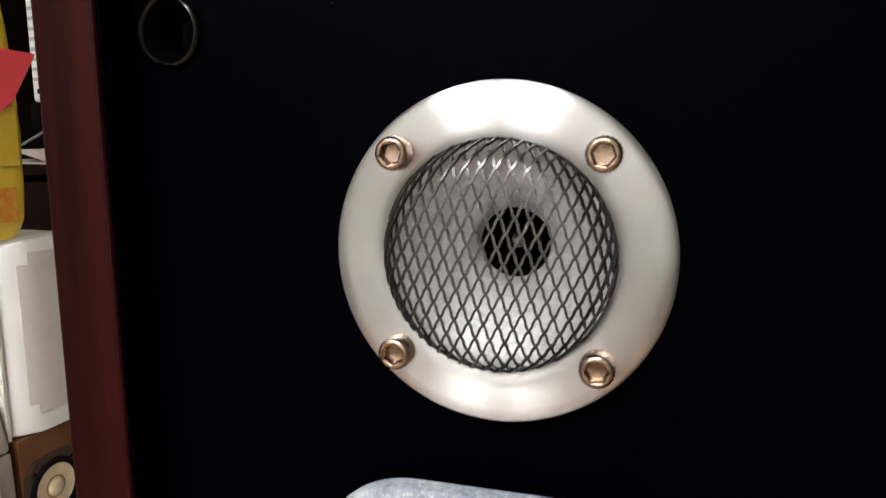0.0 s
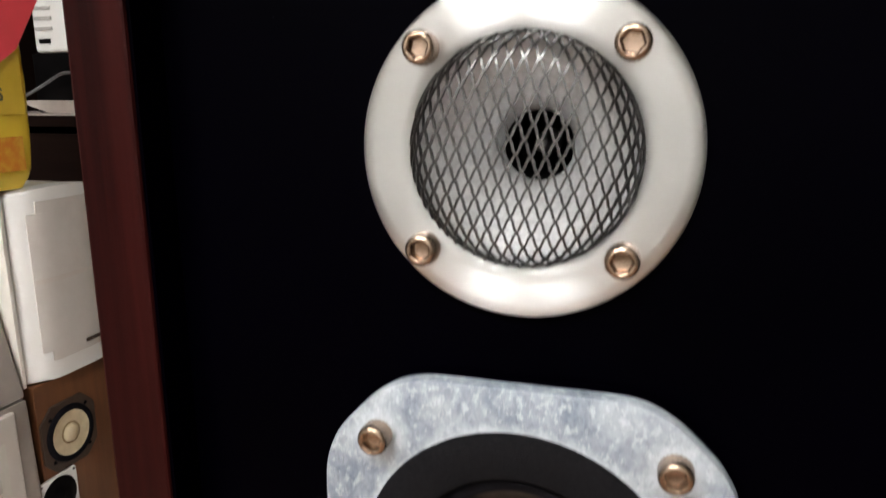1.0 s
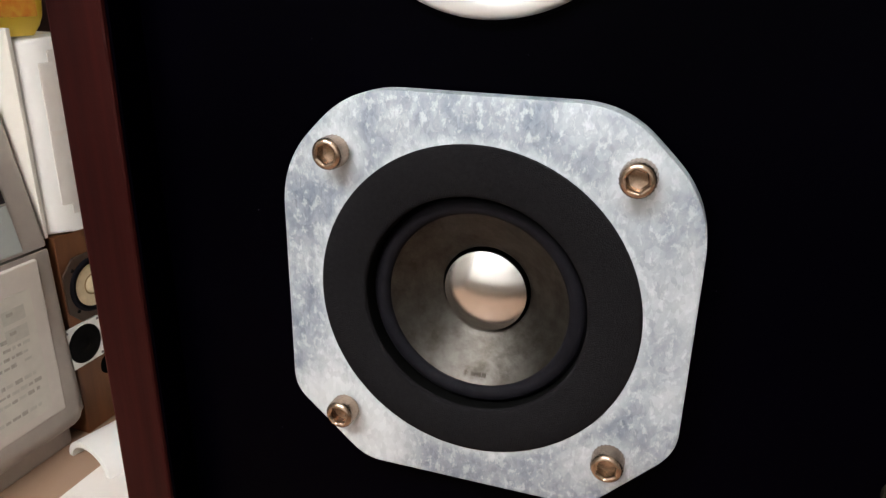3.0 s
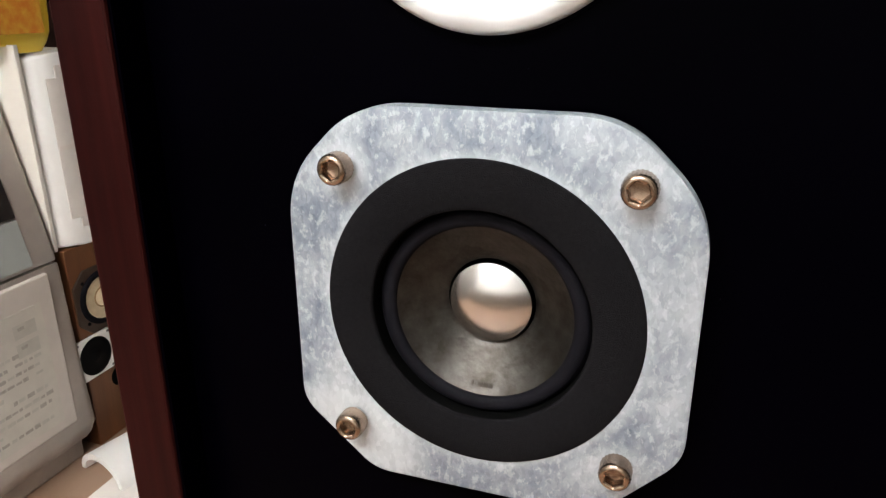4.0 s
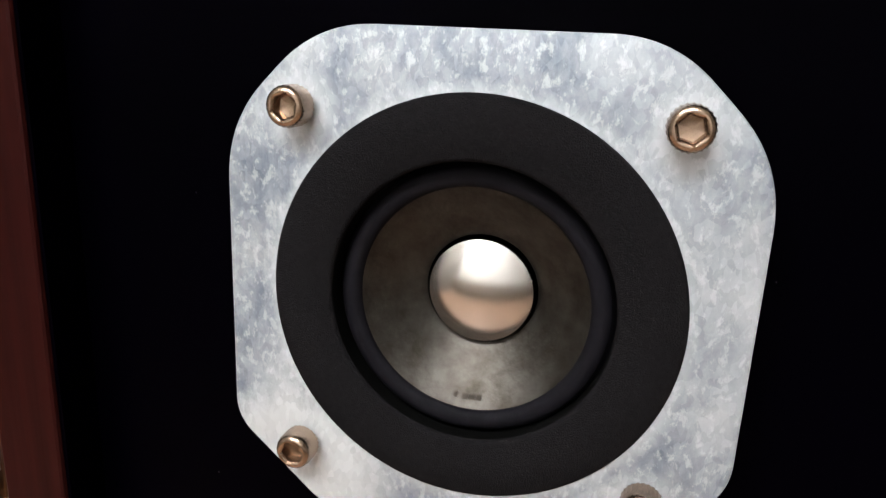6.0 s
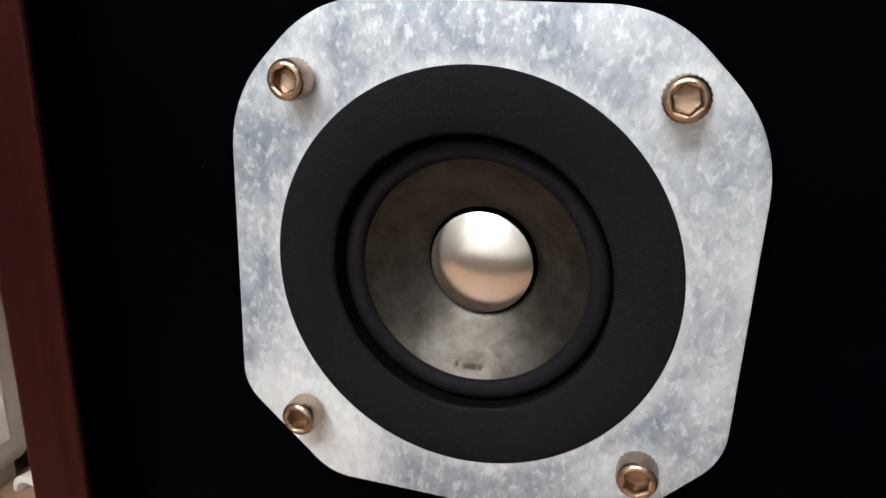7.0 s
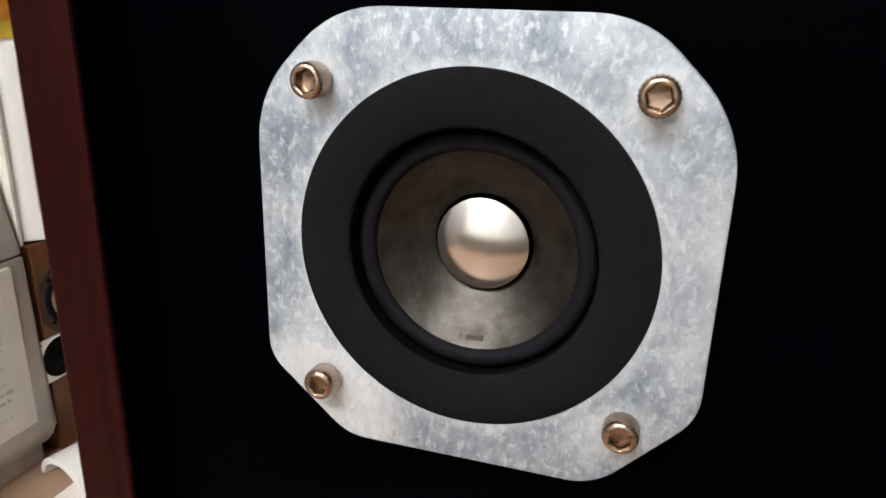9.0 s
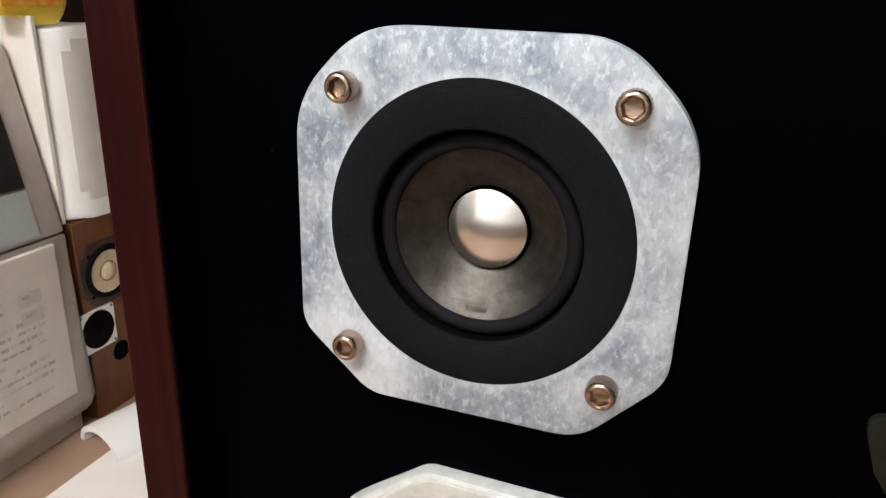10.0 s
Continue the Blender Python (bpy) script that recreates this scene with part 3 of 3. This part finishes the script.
# woofer plate below
wp = [(-0.0145, 0.0), (0.108, 0.0), (0.150, -0.036), (0.150, -0.170), (0.108, -0.206), (-0.018, -0.206), (-0.062, -0.036 - 0.134), (-0.0595, -0.0335)]
woofer = part("woofer_plate", slab(rounded_outline(wp, [0.012, 0.012, 0.03, 0.03, 0.03, 0.03, 0.03, 0.05], 8), -0.0060, 0.0, 0.0022), M_PALEZINC, speaker, "weathered pale zinc plate of the woofer", 30)
woofer.location = (0, 0, 0.6322)
inset = [(0.044 + (x - 0.044) * 0.972, -0.103 + (z + 0.103) * 0.979) for x, z in wp]
part("inner_face", slab(rounded_outline(inset, 0.02, 8), -0.0068, -0.0060, 0.0006), M_WEATHERED, woofer, "pale stained inner face")

# level control plate
ctl = part("level_plate", slab(rounded_outline([(0.1195, 0.6925), (0.1850, 0.6880), (0.1850, 0.6400), (0.1500, 0.6400), (0.1270, 0.6720)], 0.012, 6), -0.0025, 0.0, 0.0006), M_OLIVE, speaker, "dark olive metal level control plate", 30)

# ---- things by the wall ----
# appliance with an instruction label
app = thing("appliance", "silver-grey household appliance with smoked window and instruction label", "appliance", (-0.94, 0.43, 0))
part("base", box(-0.30, -0.012, -0.20, 0.195, 0.0, 0.050, 0.006), M_GREY, app, "darker grey plinth")
body = extrude_profile([(-0.32, 0.040), (-0.004, 0.040), (0.006, 0.052), (0.008, 0.070), (0.002, 0.388), (-0.32, 0.388)], -0.215, 0.213, 0.014)
part("body", body, M_GREY, app, "silver-grey lower body", 40)
part("front_panel", box(0.0, 0.0105, -0.19, 0.176, 0.092, 0.380, 0.003), M_PALE, app, "pale enamelled front panel")
upper = extrude_profile([(-0.32, 0.392), (0.000, 0.392), (-0.066, 0.690), (-0.078, 0.705), (-0.32, 0.705)], -0.215, 0.211, 0.010)
part("hood", upper, M_GREY, app, "leaning grey upper frame", 40)


def on_hood(name, ya, yb, za, zb, mat, label, lift=0.003):
    bm = bmesh.new()
    def fx(z):
        return -(z - 0.392) * 0.066 / 0.298
    vs = [bm.verts.new((fx(z) + d, y, z)) for d in (-0.002, lift) for y, z in ((ya, za), (yb, za), (yb, zb), (ya, zb))]
    for q in ((0, 1, 2, 3), (4, 5, 6, 7), (0, 1, 5, 4), (1, 2, 6, 5), (2, 3, 7, 6), (3, 0, 4, 7)):
        bm.faces.new([vs[i] for i in q])
    return part(name, bm, mat, app, label)


on_hood("window", -0.19, 0.160, 0.478, 0.680, M_GLASS, "dark smoked window")
on_hood("lower_pane", -0.19, 0.160, 0.398, 0.474, M_SEAGREY, "pale green-grey pane")
label = part("label", box(0.0105, 0.0111, -0.10, 0.150, 0.110, 0.338), M_LABEL, app, "printed instruction label")
rng = random.Random(4)
for row in range(14):
    z = 0.328 - row * 0.0152
    y = -0.092 + (0.018 if row % 5 == 2 else 0.0)
    end = 0.142 if row % 4 else rng.uniform(0.02, 0.10)
    while y < end:
        w = rng.uniform(0.006, 0.015)
        if y + w > 0.142:
            break
        if not (row < 4 and y > 0.064) and rng.random() > 0.10:
            tall = rng.uniform(0.0024, 0.0042)
            part("text_bar", box(0.0111, 0.0112, y, y + w, z - tall, z + tall * rng.uniform(0.6, 1.0)), M_INK if rng.random() > 0.4 else M_PICTO, label)
        y += w + rng.uniform(0.0015, 0.0045)
for z in (0.305, 0.272):
    part("pictogram", box(0.0111, 0.0112, 0.092, 0.134, z - 0.012, z + 0.012), M_PICTO, label)
    part("pictogram_mark", box(0.0112, 0.0113, 0.100, 0.112, z + 0.001, z + 0.007), M_INK, label)

# brown bookshelf speaker
FX = -0.945
brown = thing("bookshelf_speaker", "brown wooden bookshelf speaker with ivory cone, standing on the floor", "loudspeaker", (FX, 0.748, 0))
part("cabinet", box(-0.24, 0.0, -0.092, 0.097, 0.0, 0.397, 0.002), M_BROWN, brown)
def turned(prof, y, z, n=64):
    """A lathed part that faces +x, at (y, z) on the front."""
    bm = lathe(prof, n)
    bmesh.ops.transform(bm, matrix=Matrix.Translation((0, y, z)) @ Matrix.Rotation(radians(90), 4, "Z"), verts=bm.verts)
    return bm
def facing(corners, depth0, depth1, radius):
    bm = slab(rounded_outline(corners, radius, 5), depth0, depth1, 0.001)
    bmesh.ops.transform(bm, matrix=Matrix.Rotation(radians(90), 4, "Z"), verts=bm.verts)
    return bm
cy, cz = -0.030, 0.289
drv = part("driver_frame", facing([(cy - 0.034, cz + 0.062), (cy + 0.034, cz + 0.062), (cy + 0.060, cz + 0.036), (cy + 0.060, cz - 0.036), (cy + 0.034, cz - 0.062), (cy - 0.034, cz - 0.062), (cy - 0.060, cz - 0.036), (cy - 0.060, cz + 0.036)], -0.004, 0.0, 0.012), M_DARKFRAME, brown, "dark brown driver frame")
part("surround", turned([(0.052, -0.004), (0.050, -0.008), (0.045, -0.009), (0.040, -0.006)], cy, cz), M_RUBBER, drv, "dark surround", 60)
part("cone", turned([(0.041, -0.0065), (0.030, -0.0052), (0.017, -0.0045), (0.0165, -0.0045)], cy, cz), M_IVORY, drv, "ivory paper cone", 60)
part("dust_cap", turned([(0.0172, -0.0043), (0.0165, -0.0068), (0.012, -0.0095), (0.006, -0.0110), (0.0, -0.0115)], cy, cz), M_IVORY, drv, "ivory dust cap", 60)
part("cap_ring", turned([(0.0200, -0.0047), (0.0195, -0.0060), (0.0180, -0.0062), (0.0172, -0.0047)], cy, cz), M_TAN, drv, "tan glue ring round the dust cap", 60)
for a in (0.25, 0.75, 1.25, 1.75):
    part("frame_screw", turned([(0.0, -0.0062), (0.0022, -0.0060), (0.0034, -0.0046), (0.0036, -0.0036)], cy + 0.058 * math.cos(a * math.pi) * 0.97, cz + 0.058 * math.sin(a * math.pi) * 0.97, 16), M_DEVICE, drv, "black screw", 50)
ty, tz = -0.069, 0.184
twt = part("tweeter_plate", facing([(ty - 0.041, tz + 0.041), (ty + 0.041, tz + 0.041), (ty + 0.041, tz - 0.041), (ty - 0.041, tz - 0.041)], -0.004, 0.0, 0.006), M_WHITE, brown, "white square tweeter plate")
part("tweeter_cone", turned([(0.037, -0.004), (0.036, -0.0052), (0.030, -0.0050), (0.012, -0.0044), (0.010, -0.0065), (0.0, -0.0085)], ty, tz), M_DEVICE, twt, "black tweeter cone", 60)
for sy, sz in ((-1, 1), (1, 1), (-1, -1), (1, -1)):
    part("plate_screw", turned([(0.0, -0.0058), (0.0020, -0.0055), (0.0028, -0.0038)], ty + sy * 0.0355, tz + sz * 0.0355, 16), M_CABLE, twt, "grey screw", 50)
# Flat disc coloured black for the shade inside the port.
part("port", turned([(0.0, -0.0008), (0.017, -0.0008), (0.019, -0.0014), (0.020, 0.0)], -0.020, 0.116), M_THROAT, brown, "round port, its inner shade as a black disc")

# white speaker on the brown one
white = thing("white_speaker", "white plastic speaker with beige grille, standing on a brown speaker", "loudspeaker", (-0.940, 0.748, 0.398))
part("rear_body", box(-0.20, -0.030, -0.080, 0.088, 0.0, 0.326, 0.006), M_CREAM, white, "cream rear body")


def bowed(y0, y1, z0, z1, x_mid, bow, back, bevel=0.0, n=12, arch=0.0):
    """A panel whose front is bowed in plan and whose top is slightly arched."""
    bm = bmesh.new()
    loops = []
    half = (y1 - y0) / 2
    plan = []
    for i in range(n + 1):
        u = 2 * i / n - 1
        plan.append((x_mid - bow * (abs(u) * half / 0.092) ** 4, (y0 + y1) / 2 + u * half, u))
    pts = plan + [(back, p[1], p[2]) for p in reversed(plan)]
    low = [bm.verts.new((x, y, z0)) for x, y, u in pts]
    top = [bm.verts.new((x, y, z1 - arch * abs(u) ** 2.2)) for x, y, u in pts]
    m = len(pts)
    for k in range(m):
        bm.faces.new((low[k], low[(k + 1) % m], top[(k + 1) % m], top[k]))
    ends = [bm.faces.new(low), bm.faces.new(top)]
    if bevel:
        bmesh.ops.bevel(bm, geom=list({e for f in ends for e in f.edges}), offset=bevel, segments=3, profile=0.5, affect="EDGES")
    return bm


part("front_cover", bowed(-0.092, 0.102, 0.002, 0.332, 0.008, 0.024, -0.030, 0.006, 16, 0.008), M_WHITE, white, "bowed white front cover", 50)
cl = part("grille_cloth", bowed(-0.066, 0.074, 0.052, 0.290, 0.0096, 0.025, 0.0, 0.0012, 14), M_CLOTH, white, "beige fabric grille with stepped corners", 50)
for z0, z1 in ((0.034, 0.052), (0.290, 0.310)):
    part("cloth_end", bowed(-0.050, 0.060, z0, z1, 0.0092, 0.0225, 0.0, 0.001, 12), M_CLOTH, cl, "", 50)
part("grille_seam", bowed(-0.064, 0.072, 0.172, 0.180, 0.0101, 0.025, 0.0, 0.0, 14), M_PALE, cl, "paler band across the cloth")
part("badge", box(0.0080, 0.0114, 0.020, 0.058, 0.046, 0.052, 0.0003), M_DARKFRAME, cl, "small dark maker's badge")

board = part("cream_board", box(-0.120, 0.022, -0.005, 0.003, 0.0, 0.345, 0.0015), M_BOARD)
board.location = (-0.975, 0.6515, 0.398)
tagged(board, "off-white board standing on edge beside the white speaker", "board")

# yellow packet on the white speaker
pk = thing("snack_packet", "glossy yellow snack packet standing on the white speaker", "packet", (-0.985, 0.665, 0.7285))
bag = bmesh.new()
NU, NV = 14, 26
grid = []
prn = random.Random(7)
for j in range(NV + 1):
    v = j / NV
    z = 0.40 * v
    half = 0.071 * (1 - 0.30 * max(0.0, (0.10 - v) / 0.10) ** 2)
    thick = 0.030 * (math.sin(math.pi * min(1, max(0.0, 0.10 + 0.9 * v))) ** 0.6 + 0.12)
    ring = []
    for i in range(2 * NU):
        a = 2 * math.pi * i / (2 * NU)
        c, s = math.cos(a), math.sin(a)
        y = half * (abs(c) ** 0.55) * (1 if c > 0 else -1)
        x = thick * (abs(s) ** 0.3) * (1 if s > 0 else -1) + prn.uniform(-0.0008, 0.0008)
        ring.append(bag.verts.new((x, y, z if y > -0.008 else max(z, 0.0155))))
    grid.append(ring)
for a, b in zip(grid, grid[1:]):
    for i in range(2 * NU):
        bag.faces.new((a[i], a[(i + 1) % (2 * NU)], b[(i + 1) % (2 * NU)], b[i]))
bag.faces.new(grid[0])
bag.faces.new(grid[-1])
part("foil", bag, M_YELLOW, pk, "", 60)


def text(name, body, size, mat, parent, x, y, z):
    c = bpy.data.curves.new(name, "FONT")
    c.body, c.size, c.extrude = body, size, 0.0003
    c.materials.append(mat)
    tmp = new(name + "_curve", c)
    dg = bpy.context.evaluated_depsgraph_get()
    me = bpy.data.meshes.new_from_object(tmp.evaluated_get(dg))
    bpy.data.objects.remove(tmp)
    ob = new(name, me)
    ob.parent = parent
    ob.location = (x, y, z)
    ob.rotation_euler = (radians(90), 0, radians(90))
    return ob


def print_patch(name, y0, y1, z0, z1, mat, label, x=0.031):
    return part(name, box(x, x + 0.0012, y0, y1, z0, z1, 0.0005), mat, pk, label)


print_patch("pale_print", -0.062, 0.053, 0.120, 0.215, M_LEMON, "mustard yellow printed band", 0.0345)
print_patch("orange_print", -0.062, 0.046, 0.030, 0.085, M_ORANGE, "orange printed picture", 0.0295)
text("lettering", "as", 0.044, M_LETTER, pk, 0.0360, -0.010, 0.142).scale = (0.72, 1.0, 1.0)
print_patch("top_print", -0.062, 0.030, 0.328, 0.398, M_LABEL, "white printed band", 0.0235)
flag = bmesh.new()
fv = [flag.verts.new(p) for p in ((0.042, -0.06, 0.306), (0.046, 0.092, 0.300), (0.040, 0.046, 0.222), (0.040, -0.06, 0.150))]
flag.faces.new(fv)
ext = bmesh.ops.extrude_face_region(flag, geom=flag.faces[:])["geom"]
for v in ext:
    if isinstance(v, bmesh.types.BMVert):
        v.co.x += 0.0012
part("paper_flag", flag, M_RED, pk, "red paper pennant")

# rack along the back wall
rack = thing("rack", "dark brown wooden rack with worn shelf against the wall", "shelf", (-1.20, 1.15, 0))
part("side", box(-0.25, -0.232, -0.17, 0.29, 0.0, 1.75, 0.001), M_DARKWOOD, rack)
part("side", box(0.38, 0.40, -0.17, 0.29, 0.0, 1.75, 0.001), M_DARKWOOD, rack)
part("back", box(-0.232, 0.38, 0.26, 0.27, 0.0, 1.75), M_DARKWOOD, rack)
part("door", box(-0.232, 0.38, -0.155, -0.137, 0.02, 0.80, 0.001), M_DARKWOOD, rack, "dark brown front")
part("shelf", box(-0.232, 0.38, -0.17, 0.26, 0.815, 0.838, 0.002), M_DARKWOOD, rack)
part("shelf_top", box(-0.231, 0.379, -0.168, 0.258, 0.838, 0.842, 0.001), M_SHELF, rack, "pale worn shelf top")
part("shelf", box(-0.232, 0.38, -0.17, 0.26, 1.50, 1.52, 0.002), M_DARKWOOD, rack)
deck = tagged(part("black_box", box(-0.10, 0.12, -0.06, 0.10, 0.0, 0.125, 0.004), M_DEVICE), "black electronic box on the shelf", "device")
deck.location = (-1.18, 1.12, 0.843)
dev = thing("white_device", "white plastic device with louvred side, on a black box", "device", (-1.198, 1.10, 0.969))
part("case", box(-0.060, 0.075, -0.05, 0.05, 0.0, 0.22, 0.008, 3), M_WHITE, dev)
for k in range(8):
    part("slot", box(-0.052, -0.006, -0.053, -0.049, 0.045 + k * 0.021, 0.052 + k * 0.021), M_SLOT, dev, "louvre slot, shade put in as grey")
part("vent", box(-0.044, -0.014, -0.0525, -0.0495, 0.018, 0.028, 0.001), M_DEVICE, dev, "dark slot")
cab = tagged(part("cable", tube([(-1.30 + 0.22 * u, 1.02 + 0.02 * math.sin(5 * u), 0.865 + 0.06 * math.sin(2.2 * u)) for u in [i / 24 for i in range(25)]], 0.0032), M_CABLE, None, "", 60), "grey cable lying in a loop on the shelf", "cable")

wedge = bmesh.new()
wv = [wedge.verts.new(p) for y in (0.985, 1.05) for p in ((-1.245, y, 0.864), (-1.17, y, 0.8425), (-1.10, y, 0.8425), (-1.10, y, 0.868), (-1.245, y, 0.869))]
for q in ((0, 1, 2, 3, 4), (5, 6, 7, 8, 9), (0, 1, 6, 5), (1, 2, 7, 6), (2, 3, 8, 7), (3, 4, 9, 8), (4, 0, 5, 9)):
    wedge.faces.new([wv[i] for i in q])
tagged(part("pale_board", wedge, M_SHELF), "short pale wooden board lying on the shelf", "board")

# paper sheet and white half tube on the floor
sheet = part("paper_sheet", box(-0.24, 0.24, -0.46, 0.46, 0.0005, 0.0015), M_SHEET)
sheet.location = (-0.612, 0.50, 0.0)
tagged(sheet, "large white paper sheet lying on the floor", "paper")

prof = []
for k in range(17):
    a = math.pi * k / 16
    prof.append((0.062 * math.cos(a), 0.046 * math.sin(a)))
for k in range(16, -1, -1):
    a = math.pi * k / 16
    prof.append((0.051 * math.cos(a), 0.034 * math.sin(a)))
trough = tagged(part("half_tube", extrude_profile(prof, 0.0, 0.36), M_WHITE, None, "", 40), "white plastic half tube lying on the floor", "tube")
trough.location = (-0.868, 0.578, 0.0016)
trough.rotation_euler = (0, 0, radians(-14))

# dust on the baffle
dust = bmesh.new()
rng = random.Random(11)
for k in range(26):
    x, z, r = rng.uniform(-0.10, 0.14), rng.uniform(0.64, 0.96), rng.uniform(0.00008, 0.00020)
    if math.hypot(x, z - TZ) < 0.053 or (abs(x) < 0.068 and abs(z - MZ) < 0.069):
        continue
    box(x - r, x + r, -0.00035, 0.0, z - r, z + r * 1.3, 0.00008, 1, bm=dust)
M_DUST = material("dust", (0.018, 0.018, 0.020), 0.9, second=(0.030, 0.030, 0.032), scale=300)
tagged(part("dust", dust, M_DUST, speaker, "specks of grey dust"), kind="stuff")
